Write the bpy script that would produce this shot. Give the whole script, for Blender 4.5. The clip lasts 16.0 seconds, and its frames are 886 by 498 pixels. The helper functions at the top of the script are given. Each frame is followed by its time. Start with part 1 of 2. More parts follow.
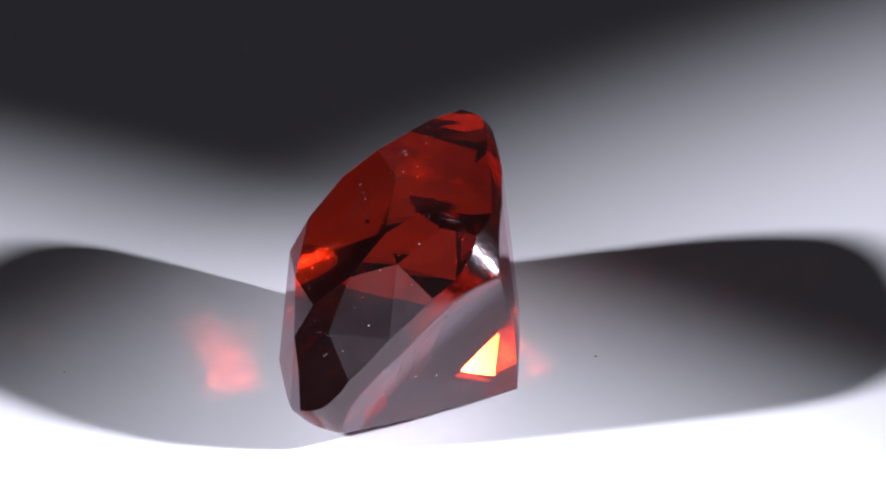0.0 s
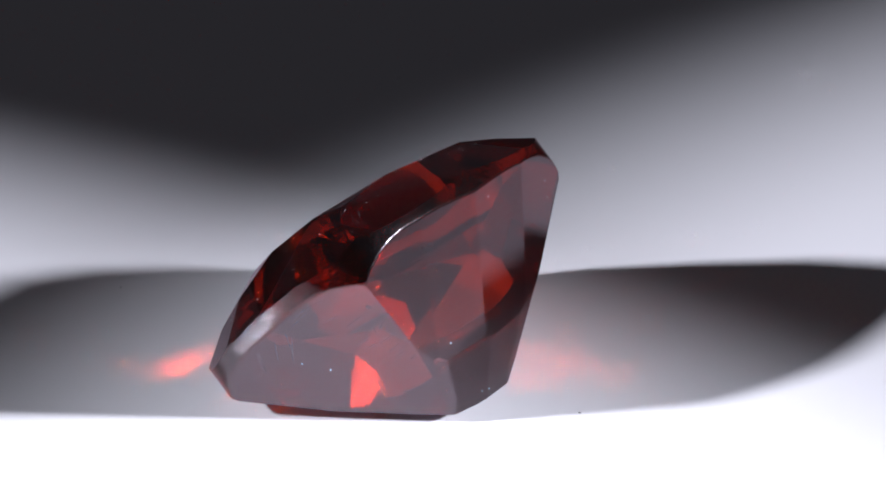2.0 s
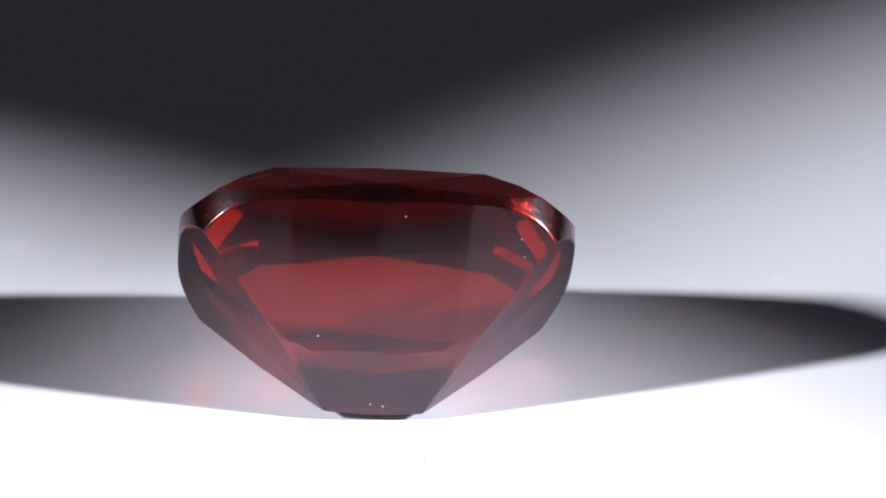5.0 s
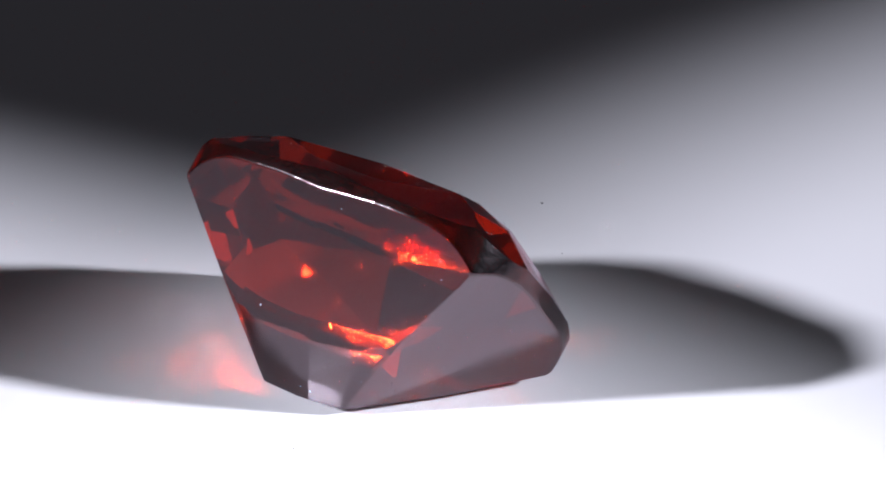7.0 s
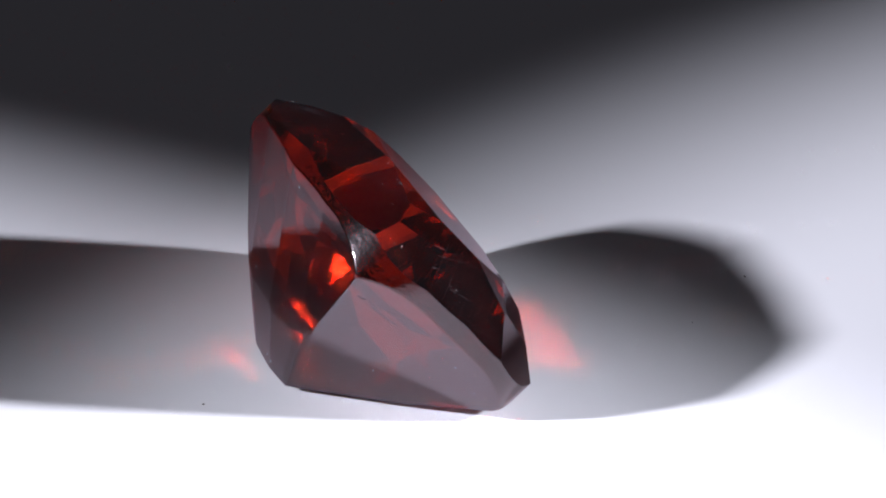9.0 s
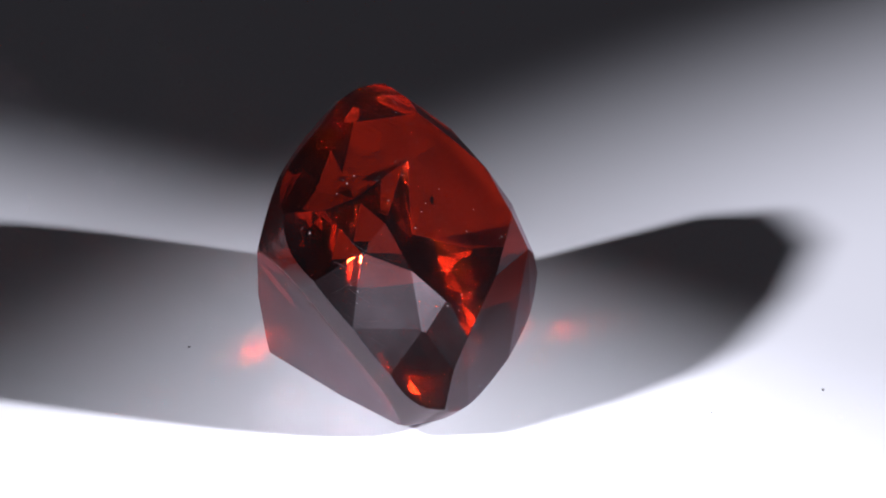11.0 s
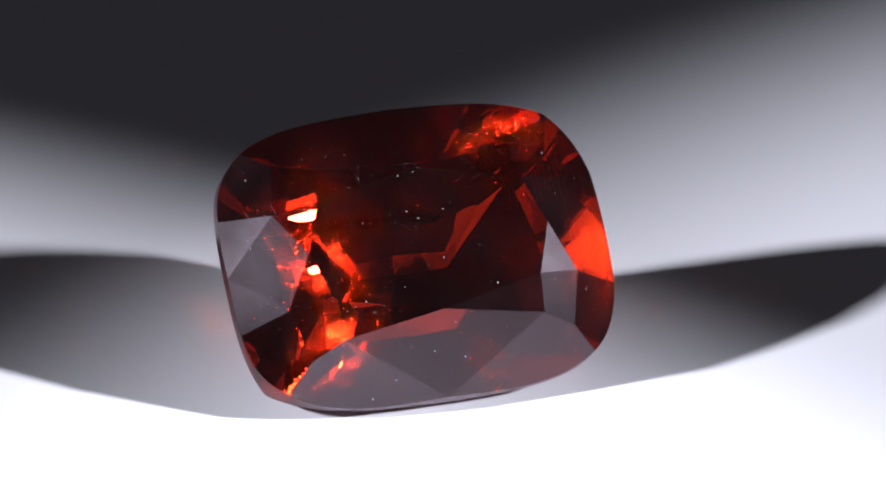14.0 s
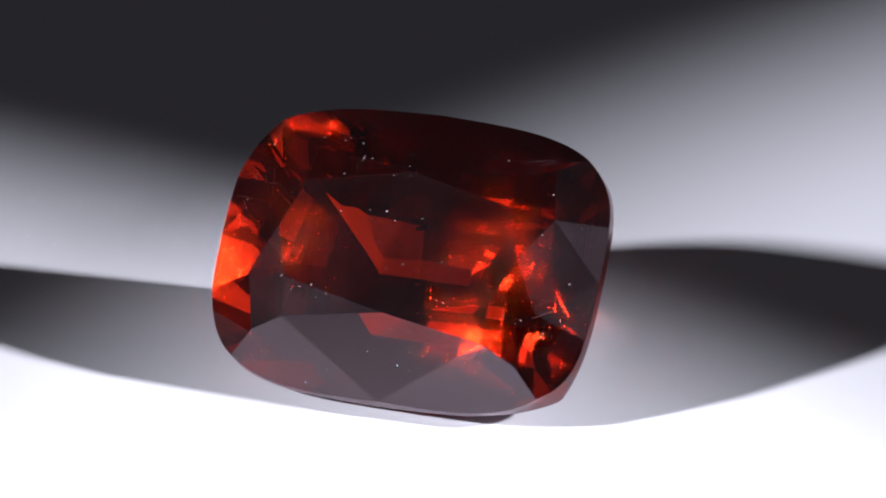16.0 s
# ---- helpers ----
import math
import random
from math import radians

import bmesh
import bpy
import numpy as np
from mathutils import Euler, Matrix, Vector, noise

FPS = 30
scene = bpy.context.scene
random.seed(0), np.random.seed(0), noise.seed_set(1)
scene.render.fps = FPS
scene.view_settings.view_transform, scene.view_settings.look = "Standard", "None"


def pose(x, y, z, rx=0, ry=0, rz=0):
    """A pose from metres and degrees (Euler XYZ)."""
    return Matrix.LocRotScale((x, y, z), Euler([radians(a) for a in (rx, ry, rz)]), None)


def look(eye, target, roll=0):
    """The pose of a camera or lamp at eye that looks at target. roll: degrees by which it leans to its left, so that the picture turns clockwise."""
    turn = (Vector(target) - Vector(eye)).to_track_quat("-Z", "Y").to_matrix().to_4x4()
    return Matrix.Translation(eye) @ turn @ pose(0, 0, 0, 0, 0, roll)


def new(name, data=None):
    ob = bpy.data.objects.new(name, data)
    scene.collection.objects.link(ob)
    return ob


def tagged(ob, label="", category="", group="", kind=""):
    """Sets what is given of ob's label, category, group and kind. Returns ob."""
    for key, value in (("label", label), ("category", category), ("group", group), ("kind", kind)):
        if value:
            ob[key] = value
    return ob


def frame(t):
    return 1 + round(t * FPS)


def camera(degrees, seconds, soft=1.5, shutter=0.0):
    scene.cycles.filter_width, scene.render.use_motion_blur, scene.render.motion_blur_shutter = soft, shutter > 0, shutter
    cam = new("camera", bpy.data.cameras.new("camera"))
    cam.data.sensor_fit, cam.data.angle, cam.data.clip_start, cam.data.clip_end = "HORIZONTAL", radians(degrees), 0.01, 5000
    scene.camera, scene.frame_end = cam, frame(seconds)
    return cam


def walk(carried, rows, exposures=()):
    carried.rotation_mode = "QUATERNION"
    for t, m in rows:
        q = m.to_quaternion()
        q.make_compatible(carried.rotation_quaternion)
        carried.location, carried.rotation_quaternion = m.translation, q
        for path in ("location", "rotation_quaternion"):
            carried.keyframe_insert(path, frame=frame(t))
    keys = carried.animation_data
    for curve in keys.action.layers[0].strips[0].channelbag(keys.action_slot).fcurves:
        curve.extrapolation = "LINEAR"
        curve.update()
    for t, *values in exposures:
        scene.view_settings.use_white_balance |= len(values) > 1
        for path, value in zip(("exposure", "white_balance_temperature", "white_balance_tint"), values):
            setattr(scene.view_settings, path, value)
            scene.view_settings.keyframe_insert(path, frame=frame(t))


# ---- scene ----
# A faceted red gemstone lies on its pavilion on a slowly turning white plate.
# U: one unit of the numbers below, in metres (the stone is 12 mm long).
U = 1.709e-5
TURN = -18.16          # degrees a second, clockwise seen from above
FLOOR = -236.4         # the plate's top below the stone's reference height, in units

# camera: a long macro lens on a stand
LENS, DIST, TILT, SIDE, LEAN = 8.0, 784 / math.tan(radians(4.0)) * U, 25.11, 84.6 * U, 1.62
cam = camera(LENS, 16.0, soft=1.9)
AIM = Vector((SIDE, 0, -FLOOR * U))
EYE = AIM + Vector((0, -DIST * math.cos(radians(TILT)), DIST * math.sin(radians(TILT))))
walk(cam, [(0, look(EYE, AIM, LEAN)), (16.0, look(EYE, AIM, LEAN))])

# light: a dim studio and two small spot lamps, one on either side
world = bpy.data.worlds.new("studio")
scene.world = world
world.use_nodes = True
bg = world.node_tree.nodes["Background"]
bg.inputs["Color"].default_value = (0.87, 0.84, 1.0, 1)
bg.inputs["Strength"].default_value = 0.025
scene.cycles.blur_glossy = 0.0
scene.cycles.sample_clamp_indirect = 0.0


def spot(name, azimuth, elevation, along, across, half, blend, watts, size, distance=0.20):
    """A spot lamp that stands at an azimuth from the plate's centre and aims along and across its own way past it."""
    a, e = radians(azimuth), radians(elevation)
    eye = Vector((math.cos(a) * math.cos(e), math.sin(a) * math.cos(e), math.sin(e))) * distance
    way = Vector((-math.cos(a), -math.sin(a), 0))
    side = Vector((-way.y, way.x, 0))
    data = bpy.data.lights.new(name, "SPOT")
    data.energy, data.shadow_soft_size = watts, size
    data.spot_size, data.spot_blend = radians(2 * half), blend
    data.color = (0.935, 0.942, 1.085)
    ob = new(name, data)
    ob.matrix_world = look(eye, way * along + side * across, 0)
    return ob


spot("spot_lamp", 180 + 25.0, 27.9, 5976 * U, -1730 * U, 12.0, 0.185, 4.35, 0.0071)
spot("spot_lamp", -13.3, 26.5, 3088 * U, 1238 * U, 8.18, 0.19, 4.9, 0.0071)


# materials
def material(name):
    m = bpy.data.materials.new(name)
    m.use_nodes = True
    return m, m.node_tree.nodes, m.node_tree.links, m.node_tree.nodes["Principled BSDF"]


def plate_material():
    """White acrylic: faint clouding and a finer mottle under a polished surface that mirrors the lamps."""
    m, n, l, p = material("white_acrylic")
    tc = n.new("ShaderNodeTexCoord")
    coarse, fine = n.new("ShaderNodeTexNoise"), n.new("ShaderNodeTexNoise")
    coarse.inputs["Scale"].default_value, fine.inputs["Scale"].default_value = 70, 900
    coarse.inputs["Detail"].default_value, fine.inputs["Detail"].default_value = 3, 6
    both, mix, gloss = n.new("ShaderNodeMix"), n.new("ShaderNodeMix"), n.new("ShaderNodeMapRange")
    both.inputs["Factor"].default_value = 0.25
    mix.data_type = "RGBA"
    mix.inputs["A"].default_value, mix.inputs["B"].default_value = (0.80, 0.80, 0.815, 1), (0.84, 0.84, 0.855, 1)
    gloss.inputs["To Min"].default_value, gloss.inputs["To Max"].default_value = 0.085, 0.115
    for t in (coarse, fine):
        l.new(tc.outputs["Object"], t.inputs["Vector"])
    l.new(coarse.outputs["Fac"], both.inputs["A"])
    l.new(fine.outputs["Fac"], both.inputs["B"])
    l.new(both.outputs["Result"], mix.inputs["Factor"])
    l.new(mix.outputs["Result"], p.inputs["Base Color"])
    l.new(fine.outputs["Fac"], gloss.inputs["Value"])
    l.new(gloss.outputs["Result"], p.inputs["Roughness"])
    p.inputs["IOR"].default_value = 1.49
    return m


def gem_material(name, rough, haze, colour, sheen, uneven=0.0):
    """Clear red stone: light that goes through takes its colour, each bounce on a facet a little of it; a faint haze of polishing marks."""
    m, n, l, p = material(name)
    n.remove(p)
    bump = n.new("ShaderNodeBump")
    grain, spot_at = n.new("ShaderNodeTexNoise"), n.new("ShaderNodeTexCoord")
    grain.inputs["Scale"].default_value, grain.inputs["Detail"].default_value = 2600, 4
    bump.inputs["Strength"].default_value, bump.inputs["Distance"].default_value = uneven, 0.00005
    l.new(spot_at.outputs["Object"], grain.inputs["Vector"])
    l.new(grain.outputs["Fac"], bump.inputs["Height"])
    layers = []
    for r, r_bounce in ((rough, rough), (max(rough, 0.30), max(rough, 0.29))):
        through_it, bounce, edge, mix = n.new("ShaderNodeBsdfRefraction"), n.new("ShaderNodeBsdfGlossy"), n.new("ShaderNodeFresnel"), n.new("ShaderNodeMixShader")
        through_it.inputs["Color"].default_value, bounce.inputs["Color"].default_value = colour, sheen
        through_it.inputs["Roughness"].default_value, bounce.inputs["Roughness"].default_value = r, r_bounce
        through_it.inputs["IOR"].default_value, edge.inputs["IOR"].default_value = 1.79, 1.79
        if uneven:
            for node in (through_it, bounce, edge):
                l.new(bump.outputs["Normal"], node.inputs["Normal"])
        l.new(edge.outputs["Fac"], mix.inputs["Fac"])
        l.new(through_it.outputs["BSDF"], mix.inputs[1])
        l.new(bounce.outputs["BSDF"], mix.inputs[2])
        layers.append(mix)
    tc, tex, ramp, mix = n.new("ShaderNodeTexCoord"), n.new("ShaderNodeTexNoise"), n.new("ShaderNodeMapRange"), n.new("ShaderNodeMixShader")
    tex.inputs["Scale"].default_value, tex.inputs["Detail"].default_value = 500, 3
    ramp.inputs["From Min"].default_value, ramp.inputs["From Max"].default_value = 0.35, 0.75
    ramp.inputs["To Min"].default_value, ramp.inputs["To Max"].default_value = haze * 0.6, haze * 1.5
    l.new(tc.outputs["Object"], tex.inputs["Vector"])
    l.new(tex.outputs["Fac"], ramp.inputs["Value"])
    l.new(ramp.outputs["Result"], mix.inputs["Fac"])
    l.new(layers[0].outputs["Shader"], mix.inputs[1])
    l.new(layers[1].outputs["Shader"], mix.inputs[2])
    l.new(mix.outputs["Shader"], n["Material Output"].inputs["Surface"])
    return m


def plain_material(name, colour, rough=0.6, scale=300, vary=0.25):
    m, n, l, p = material(name)
    tex, ramp, tc = n.new("ShaderNodeTexNoise"), n.new("ShaderNodeValToRGB"), n.new("ShaderNodeTexCoord")
    tex.inputs["Scale"].default_value = scale
    ramp.color_ramp.elements[0].color = [c * (1 - vary) for c in colour[:3]] + [1]
    ramp.color_ramp.elements[1].color = [min(1, c * (1 + vary)) for c in colour[:3]] + [1]
    l.new(tc.outputs["Object"], tex.inputs["Vector"])
    l.new(tex.outputs["Fac"], ramp.inputs["Fac"])
    l.new(ramp.outputs["Color"], p.inputs["Base Color"])
    p.inputs["Roughness"].default_value = rough
    return m


WHITE = plate_material()
RED = gem_material("red_gem", 0.0, 0.105, (0.585, 0.115, 0.042, 1), (0.945, 0.80, 0.88, 1))
GIRDLE = gem_material("bruted_girdle", 0.06, 0.14, (0.56, 0.09, 0.035, 1), (0.85, 0.74, 0.78, 1), 0.45)
LINT = plain_material("white_dust", (0.8, 0.8, 0.8), 0.9, 4000, 0.1)
GRIT = plain_material("grey_grit", (0.12, 0.115, 0.11), 0.9, 4000, 0.4)
SOOT = plain_material("dark_inclusion", (0.02, 0.012, 0.01), 0.6, 4000, 0.3)
MARK = plain_material("scratch_white", (0.06, 0.05, 0.055), 0.35, 2500, 0.7)
DARK = plain_material("dark_table", (0.03, 0.03, 0.033), 0.7, 6)


# helpers of this scene
def mesh_of(name, bm, *materials):
    me = bpy.data.meshes.new(name)
    bm.normal_update()
    bm.to_mesh(me)
    bm.free()
    for m in materials:
        me.materials.append(m)
    return me


def part(name, bm, mat, parent, label=""):
    ob = new(name, mesh_of(name, bm, mat))
    ob.parent = parent
    return tagged(ob, label)


def lathe(profile, steps=96):
    bm = bmesh.new()
    rings = [[bm.verts.new((r * math.cos(6.2831853 * i / steps), r * math.sin(6.2831853 * i / steps), z)) for i in range(steps)] if r > 0
             else [bm.verts.new((0, 0, z))] * steps for r, z in profile]
    for a, b in zip(rings, rings[1:]):
        for i in range(steps):
            j = (i + 1) % steps
            vs = list(dict.fromkeys((a[i], a[j], b[j], b[i])))
            if len(vs) > 2:
                bm.faces.new(vs)
    bmesh.ops.recalc_face_normals(bm, faces=bm.faces[:])
    return bm


# the table under the plate, out to the dark
def table():
    bm = bmesh.new()
    bmesh.ops.create_grid(bm, x_segments=8, y_segments=8, size=3.0)
    ob = new("ground", mesh_of("ground", bm, DARK))
    ob.location.z = -0.012
    tagged(ob, "dark matt table top under the turning plate", "table top", kind="structure")


# the turning plate
def turntable():
    ob = new("turntable_plate", mesh_of("turntable_plate", lathe([(0, 0), (0.0690, 0), (0.0697, -0.0003), (0.07, -0.001), (0.07, -0.0115), (0.0695, -0.012), (0, -0.012)]), WHITE))
    return tagged(ob, "polished white acrylic turntable plate with tiny dust specks", "turntable")


# the stone: a cushion cut, as planes, in units of U
A, B, POWER = 350.0, 268.4, 3.47          # half length, half width, squareness of the girdle's outline
GIRDLE_H, CROWN = 30.9, 103.5
END_DIP = 3.0          # the scallop of the girdle at the two ends
TABLE_END, TABLE_SIDE, TABLE_CORNER = 220.0, 131.0, (187.0, 91.0)      # the table's eight corners
STAR_END, STAR_SIDE, SCALLOP = (264.0, 87.0), (184.0, 158.0), 12.0
DEPTH, KEEL, END, CORNER, TIER = 309.4, 84.4, 0.690, 0.77, 0.4425
STEEP, LOW_FLANK = 0.839, math.tan(radians(48.6))
LOW_TURN = Matrix.Rotation(radians(0.9), 3, "Z")      # the lower tier was cut slightly turned
LOW, LOW_SPLIT, FLANK_SPLIT = math.tan(radians(47.8)), radians(4.3), radians(12.5)      # the lower tier of the long sides, four facets each
TIP, TIP_RISE = math.tan(radians(50.0)), 28.0                                         # the facets along the keel


def outline(ph):
    """A point of the girdle's outline and the way out from it."""
    c, s = math.cos(ph), math.sin(ph)
    r = (abs(c / A) ** POWER + abs(s / B) ** POWER) ** (-1 / POWER)
    x, y = r * c, r * s
    g = Vector((math.copysign(abs(x / A) ** (POWER - 1) / A, x), math.copysign(abs(y / B) ** (POWER - 1) / B, y))).normalized()
    return x, y, g.x, g.y


def stretched(w):
    return math.atan2(B * math.sin(w), A * math.cos(w))


def plane(p, q, r):
    p, q, r = Vector(p), Vector(q), Vector(r)
    n = (q - p).cross(r - p).normalized()
    d = n.dot(p)
    return (n, d) if d > 0 else (-n, -d)


def cut_planes():
    cuts = []
    turn = 2 * math.pi
    for i in range(168):
        x, y, c, s = outline(stretched(turn * (i + 0.5) / 168))
        cuts.append((Vector((c, s, 0)), c * x + s * y))
    cuts.append((Vector((0, 0, 1)), CROWN))
    corner, top = math.atan2(B, A), GIRDLE_H / 2
    key = [0, corner, turn / 4, turn / 2 - corner, turn / 2, turn / 2 + corner, turn * 0.75, turn - corner, turn]
    drop = CROWN - top
    star_end = (*STAR_END, CROWN - drop * (STAR_END[0] - TABLE_END) / (A - TABLE_END))
    star_side = (*STAR_SIDE, CROWN - drop * (STAR_SIDE[1] - TABLE_SIDE) / (B - TABLE_SIDE))
    table_end, table_side, table_corner = (TABLE_END, 0, CROWN), (0, TABLE_SIDE, CROWN), (*TABLE_CORNER, CROWN)
    girdle_end, girdle_side, girdle_corner = (A, 0, top), (0, B, top), (*outline(corner * 1.02)[:2], top)
    half_end, half_side = (*outline(math.atan2(105, 346))[:2], top - END_DIP), (*outline(math.atan2(256, 190))[:2], top - SCALLOP)
    quarter = [plane(table_corner, star_end, star_side), plane(table_end, table_corner, star_end), plane(table_side, table_corner, star_side),
               plane(star_end, girdle_end, half_end), plane(star_end, half_end, girdle_corner),
               plane(star_side, girdle_side, half_side), plane(star_side, half_side, girdle_corner),
               plane(table_end, girdle_end, (A, 1, top)), plane(table_side, girdle_side, (1, B, top))]
    for n, d in quarter:
        for fx in (1, -1):
            for fy in (1, -1):
                flipped = Vector((n.x * fx, n.y * fy, n.z))
                if fx < 0 and fy < 0 and n == quarter[1][0]:      # one small facet sits a little askew
                    middle = (Vector(table_end) + Vector(table_corner) + Vector(star_end)) / 3
                    flipped = Matrix.Rotation(radians(-2.0), 3, Vector((0.0239, 0.7443, 0.6674))) @ flipped
                    cuts.append((flipped, flipped.dot(Vector((-middle.x, -middle.y, middle.z)))))
                    continue
                if all((flipped - m).length > 1e-6 for m, e in cuts):
                    cuts.append((flipped, d))
    rim = [outline(turn * i / 720)[:2] for i in range(720)]
    for way, u in ((3.5, STEEP), (10, STEEP)):
        for c in (math.sin(radians(way)), -math.sin(radians(way))):
            for s in (math.cos(radians(way)), -math.cos(radians(way))):
                reach = max(c * x + s * y for x, y in rim)
                n = Vector((c, s, -u))
                cuts.append((n.normalized(), (reach + u * top) / n.length))
    for sg in (1, -1):
        for end in (1, -1):
            c, w = math.sin(LOW_SPLIT), math.cos(LOW_SPLIT)
            tip, low = Vector((end * c, sg * w, -TIP)).normalized(), Vector((end * c, sg * w, -LOW)).normalized()
            flank = Vector((end * math.sin(FLANK_SPLIT), sg * math.cos(FLANK_SPLIT), -LOW_FLANK)).normalized()
            start = Vector((end * KEEL * 0.7, 0, -DEPTH))
            rise = start + Vector((0, sg * TIP_RISE, TIP_RISE * w / TIP))
            toe = Vector((end * math.sin(FLANK_SPLIT), sg * math.cos(FLANK_SPLIT), -TIP)).normalized()
            tip, low, flank, toe = (LOW_TURN @ v for v in (tip, low, flank, toe))
            heel = Vector((end * KEEL, sg * TIP_RISE, 0))
            foot = Vector((end * KEEL, 0, (low.dot(rise) - low.x * end * KEEL) / low.z))
            heel.z = (low.dot(rise) - low.x * heel.x - low.y * heel.y) / low.z
            cuts += [(tip, tip.dot(start)), (low, low.dot(rise)), (flank, flank.dot(foot)), (toe, toe.dot(heel))]
        n, d = plane((sg * KEEL, 0, -DEPTH), (sg * KEEL, 1, -DEPTH), (sg * A * END, 0, -TIER * DEPTH))
        for way in (1.4, -1.4):      # the end, two facets almost in one plane
            cuts.append((Matrix.Rotation(radians(way), 3, "Z") @ n, d))
    for i in (1, 3, 5, 7):
        x, y, c, s = outline(key[i])
        p = Vector((x * CORNER, y * CORNER, -TIER * DEPTH))
        cuts.append(plane((math.copysign(KEEL, x), 0, -DEPTH), p, p + Vector((-s, c, 0))))
        n = Vector((c, s, -0.7)).normalized()      # the corner is broken off below the girdle
        cuts.append((n, n.dot(Vector((x, y, -52.0)))))
    return cuts


def gem_mesh(cuts):
    bm = bmesh.new()
    bmesh.ops.create_cube(bm, size=2000)
    for n, d in cuts:
        got = bmesh.ops.bisect_plane(bm, geom=bm.verts[:] + bm.edges[:] + bm.faces[:], dist=0.02, plane_co=n * d, plane_no=n, clear_outer=True)
        rim = [e for e in got["geom_cut"] if isinstance(e, bmesh.types.BMEdge)]
        if len(rim) > 2:
            bmesh.ops.contextual_create(bm, geom=rim)
    bmesh.ops.remove_doubles(bm, verts=bm.verts[:], dist=0.6)
    bmesh.ops.dissolve_degenerate(bm, edges=bm.edges[:], dist=0.3)
    bmesh.ops.recalc_face_normals(bm, faces=bm.faces[:])
    bm.normal_update()
    edge = [e for e in bm.edges if len(e.link_faces) == 2 and min(f.normal.z for f in e.link_faces) < -0.05 and max(f.normal.z for f in e.link_faces) > -0.03]
    rounded = set(bmesh.ops.bevel(bm, geom=edge, offset=3.2, segments=3, profile=0.5, affect="EDGES", clamp_overlap=True)["faces"])
    bm.normal_update()
    for f in bm.faces:
        f.smooth = f in rounded or abs(f.normal.z) < 0.03
        f.material_index = 1 if f.smooth else 0
    for e in bm.edges:
        e.smooth = all(f.smooth for f in e.link_faces)
    bmesh.ops.scale(bm, vec=(U, U, U), verts=bm.verts[:])
    return bm


# how the stone lies on the plate at the clip's start
LIE = Matrix(((0.05435, 0.66564, -0.74429, -10.8 * U), (-0.99824, 0.05406, -0.02455, -34.92 * U), (0.02390, 0.74431, 0.66740, (-13.1 - FLOOR) * U), (0, 0, 0, 1)))


def gemstone():
    ob = new("gemstone", mesh_of("gemstone", gem_mesh(CUTS), RED, GIRDLE))
    return tagged(ob, "deep red faceted cushion cut gemstone lying tilted on a white plate", "gemstone")


CUTS = cut_planes()


def on_stone(x, y, up):
    """The stone's surface over or under (x, y) in its own space, and the way out there."""
    best = None
    for n, d in CUTS:
        if n.z * up > 0.05:
            z = (d - n.x * x - n.y * y) / n.z
            if best is None or z * up < best[0] * up:
                best = (z, n)
    return Vector((x, y, best[0])), best[1]


def lump(size, flat, rng, mats):
    bm = bmesh.new()
    bmesh.ops.create_icosphere(bm, subdivisions=1, radius=size * U)
    for v in bm.verts:
        v.co *= rng.uniform(0.6, 1.25)
        v.co.z *= flat
    return mesh_of("dust_speck", bm, mats)


def sit(ob, place, n, rng, sink=0.0):
    """Stand ob on a facet: its z along the way out, turned at random."""
    q = n.to_track_quat("Z", "Y").to_matrix().to_4x4()
    ob.matrix_local = Matrix.Translation((place - n * sink) * U) @ q @ pose(0, 0, 0, 0, 0, rng.uniform(0, 360))


def dust_on_stone(stone):
    rng = random.Random(4)
    big = [lump(r, 0.55, rng, LINT) for r in (1.0, 1.3, 1.7)]
    fine = [lump(r, 0.6, rng, LINT) for r in (0.45, 0.6, 0.8)]
    crown = [(-286, 169), (19, -39), (278, -120), (-31, 53), (-94, -230), (-173, -111), (-137, -99), (-195, -89), (-158, -105), (-114, 42), (-62, 51), (-272, -227), (34, -209), (-22, -194), (-107, -111), (249, 136), (-145, 181),
             (156, 186), (106, -98), (243, -103), (281, -114), (306, -17), (-82, 148), (304, -84), (-136, -252), (-187, 183), (-124, 111)]
    under = [(-316, -68), (-42, 251), (102, 105), (-214, -22), (285, -40), (-17, 14), (-246, 212), (5, 16), (252, -24), (-252, 190)]
    for up, spots in ((1, crown), (-1, under)):
        for k, (x, y) in enumerate(spots):
            ob = new("dust_speck", big[k % 3] if k % 3 == 0 or up < 0 else fine[2])
            ob.parent = stone
            place, n = on_stone(x, y, up)
            sit(ob, place, n, rng)
    for k in range(44):
        a, r, up = rng.uniform(0, 6.28), math.sqrt(rng.random()) * 0.93, rng.choice((1, 1, -1))
        x, y, c, s = outline(a)
        place, n = on_stone(x * r, y * r, up)
        ob = new("dust_speck", rng.choice(fine))
        ob.parent = stone
        sit(ob, place, n, rng)


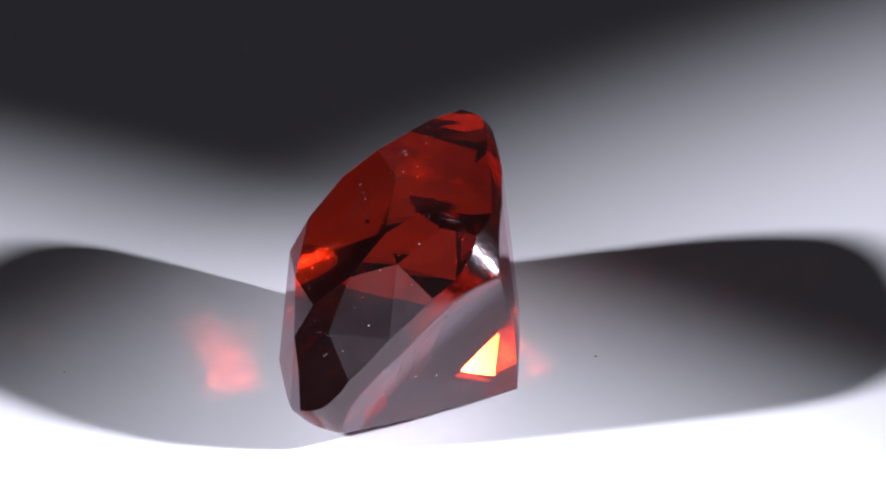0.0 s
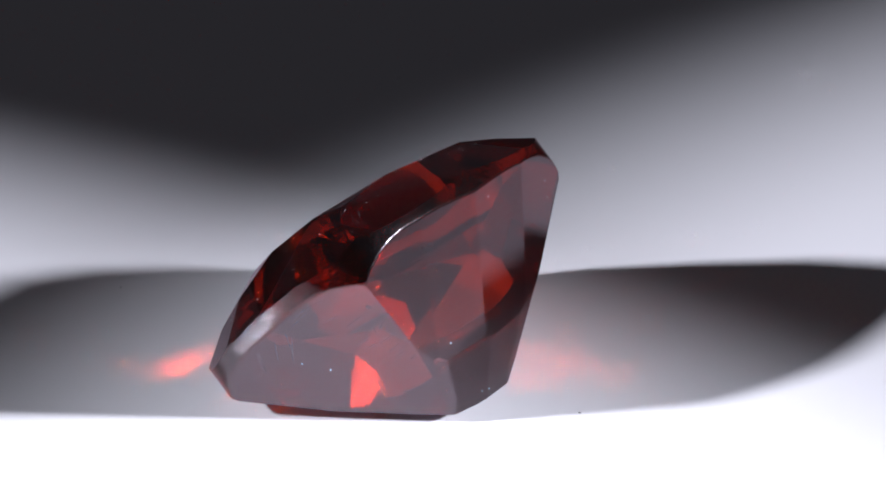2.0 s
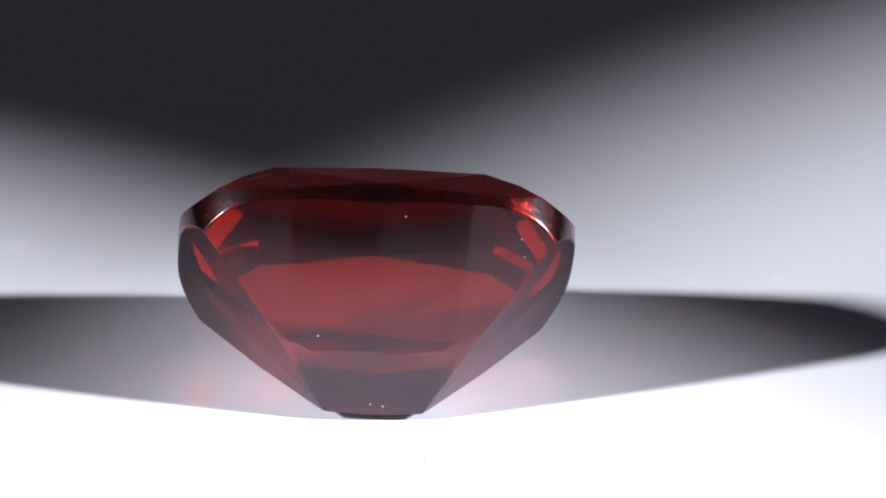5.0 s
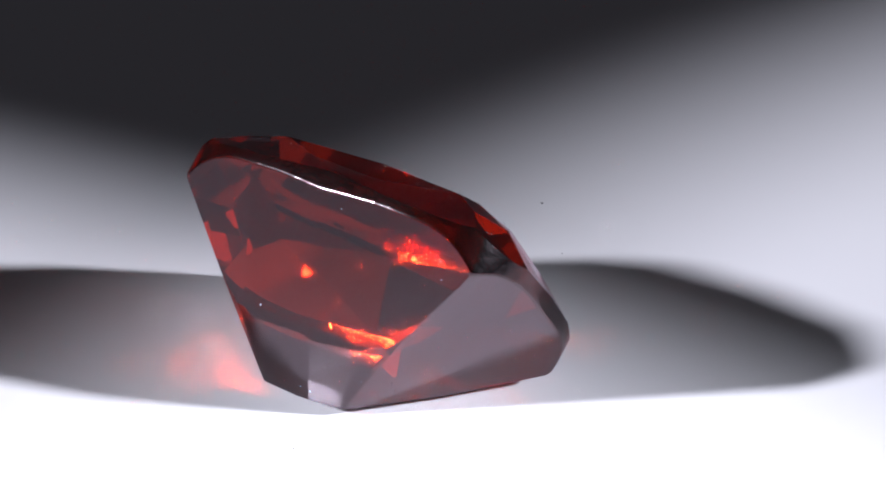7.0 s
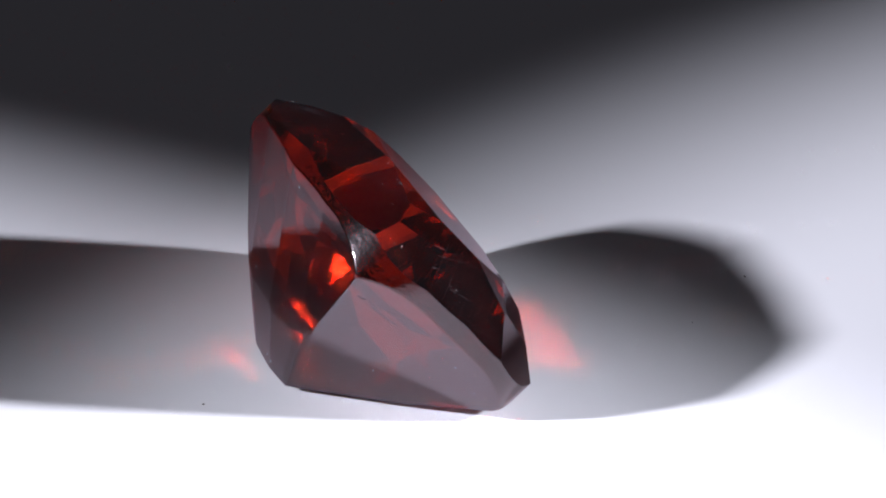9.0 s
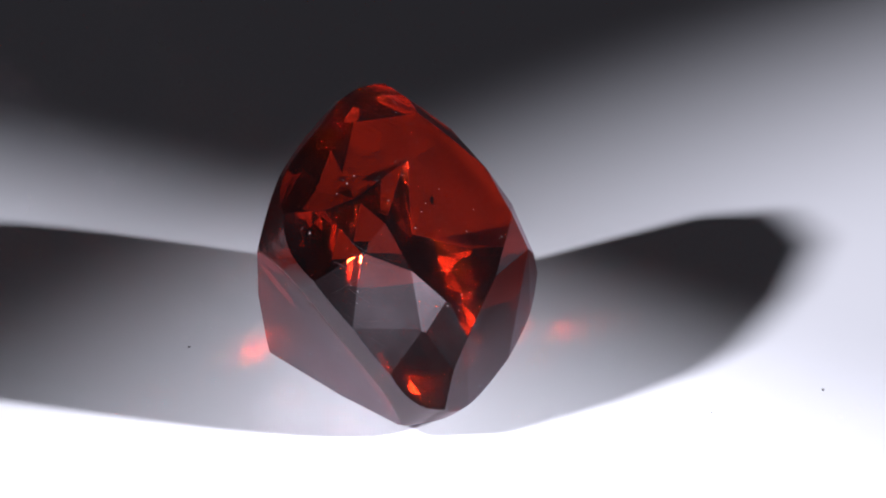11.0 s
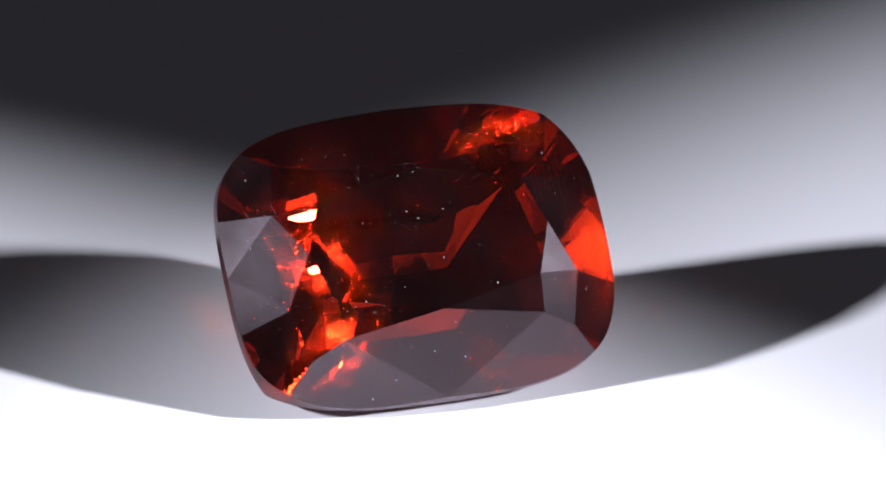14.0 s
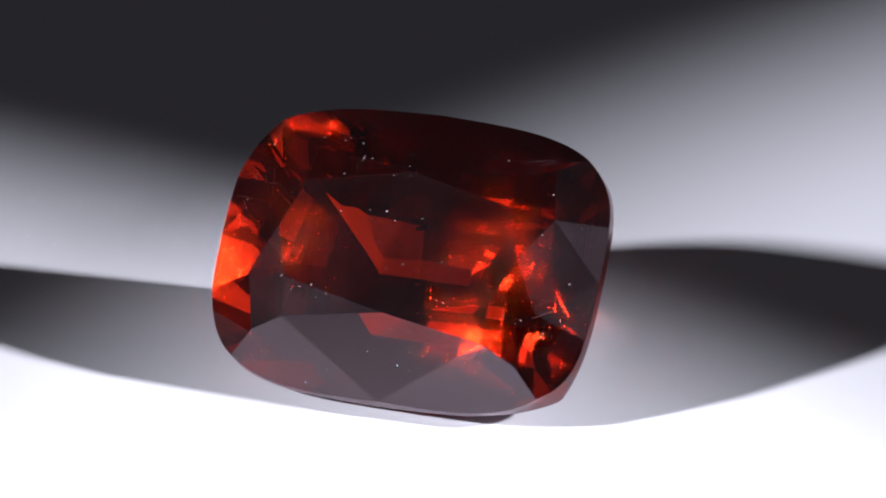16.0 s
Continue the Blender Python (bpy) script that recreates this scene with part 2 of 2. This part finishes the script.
def sliver(length, width):
    """A scratch: a shallow ragged burr along x."""
    bm = bmesh.new()
    rng = random.Random(int(length * 10))
    steps = 5
    rows = []
    for i in range(steps + 1):
        f = i / steps
        w = width * (0.15 + math.sin(math.pi * f)) * rng.uniform(0.6, 1.2)
        x = length * (f - 0.5)
        rows.append([bm.verts.new((x * U, -w * U, -0.25 * U)), bm.verts.new((x * U, 0, 0.2 * width * U)), bm.verts.new((x * U, w * U, -0.25 * U))])
    for a, b in zip(rows, rows[1:]):
        for i in (0, 1):
            bm.faces.new((a[i], a[i + 1], b[i + 1], b[i]))
        bm.faces.new((a[2], a[0], b[0], b[2]))
    bm.faces.new(rows[0])
    bm.faces.new(rows[-1][::-1])
    bmesh.ops.recalc_face_normals(bm, faces=bm.faces[:])
    return bm


def scratch(stone, x0, y0, x1, y1, width=0.9, up=1):
    (p, n), (q, n2) = on_stone(x0, y0, up), on_stone(x1, y1, up)
    mid, n = on_stone((x0 + x1) / 2, (y0 + y1) / 2, up)
    way = (q - p)
    way -= n * way.dot(n)
    ob = part("scratch", sliver(way.length, width), MARK, stone, "fine pale scratch")
    way.normalize()
    side = n.cross(way)
    ob.matrix_local = Matrix.Translation(mid * U) @ Matrix((way, side, n)).transposed().to_4x4()


def scratches(stone):
    top_edge = [(-25, 163, -11, 175), (-106, 134, -101, 118), (-81, 136, -77, 122), (-62, 141, -59, 130), (3, 139, 8, 126),
                (90, 141, 97, 124), (162, 152, 168, 134), (-17, 140, -14, 131), (74, 99, 90, 108), (96, 94, 121, 105), (-96, 152, -101, 134), (131, 162, 146, 153)]
    corner = [(184, 185, 218, 204), (225, 218, 236, 199), (205, 183, 235, 201), (250, 207, 274, 213), (196, 194, 212, 200), (215, 190, 229, 207)]
    ends = [(271, -85, 302, -65), (261, -95, 293, -72), (309, -10, 312, -23), (-262, 112, -252, 60), (-250, 48, -238, -2), (-277, 98, -252, 36), (-315, 58, -303, 0),
            (-337, -31, -326, -70), (-303, 109, -295, 80), (-339, 70, -327, 61), (-323, -12, -307, -24), (-311, 51, -306, 35), (-44, 32, -23, 9), (-20, 28, -19, 13)]
    polish = [(-340, 100, -241, 80), (-343, 85, -238, 64), (-339, 68, -235, 43), (-337, 45, -250, 29), (-335, 109, -271, 97), (-338, 57, -279, 44), (-347, -93, -267, -89),
              (-339, -113, -275, -106), (-342, -84, -298, -90), (-132, 25, -116, -50), (-116, 38, -101, -30), (109, 6, 118, -25), (-2, 114, 4, 69), (-95, -8, -84, -68),
              (196, 174, 245, 152), (225, 192, 290, 172), (262, 208, 268, 150), (300, -6, 304, -43), (260, -76, 294, -44)]
    for rows, w in ((top_edge, 0.34), (corner, 0.42), (ends, 0.28), (polish[::2], 0.14)):
        for row in rows:
            scratch(stone, *row, w)
    keel_end = [(341, -60, 314, -97), (326, -75, 307, -101), (338, -13, 311, -57), (334, 13, 303, -29), (324, 11, 293, -50), (334, 21, 334, 92), (342, 45, 338, 98),
                (340, 92, 329, 132), (309, 66, 301, 110), (282, 86, 279, 133), (254, 55, 247, 92), (245, 103, 253, 140), (233, 81, 230, 122), (216, 71, 215, 109),
                (205, 68, 201, 97), (187, 79, 188, 99), (206, 83, 207, 105), (337, -60, 325, -77), (241, 56, 235, 95), (258, 119, 242, 98)]
    for row in keel_end:
        scratch(stone, *row, 0.75, -1)
    rng = random.Random(9)
    for k in range(12):      # the worn end of the crown
        x, y = rng.uniform(-338, -245), rng.uniform(-110, 120)
        a, h = rng.gauss(1.75, 0.25), rng.uniform(4, 22)
        scratch(stone, x, y, x + math.cos(a) * h, y + math.sin(a) * h, 0.16)


def inclusion(stone):
    bm = bmesh.new()
    bmesh.ops.create_icosphere(bm, subdivisions=2, radius=U)
    rng = random.Random(2)
    for v in bm.verts:
        v.co = Vector((v.co.x * 13, v.co.y * 5, v.co.z * 3)) * rng.uniform(0.8, 1.15)
    ob = part("inclusion", bm, SOOT, stone, "dark lens-shaped inclusion inside the stone")
    ob.matrix_local = Matrix.Translation(Vector((28, 42, 40)) * U) @ pose(0, 0, 0, 0, 0, 20)


def dust_on_plate(disc):
    rng = random.Random(7)
    for x, y, r in ((364, 68, 3.2), (-736, -220, 3.0), (-582, -57, 1.6)):
        ob = new("dust_speck", lump(r, 0.6, rng, GRIT))
        ob.parent = disc
        ob.matrix_local = pose(x * U, y * U, r * 0.25 * U, 0, 0, rng.uniform(0, 360))


table()
plate = turntable()
gem = gemstone()
dust_on_stone(gem)
scratches(gem)
inclusion(gem)
dust_on_plate(plate)


def motions():
    times = [i * 0.25 for i in range(65)]
    walk(plate, [(t, pose(0, 0, 0, 0, 0, TURN * t)) for t in times])
    walk(gem, [(t, pose(0, 0, 0, 0, 0, TURN * t) @ LIE) for t in times])


motions()
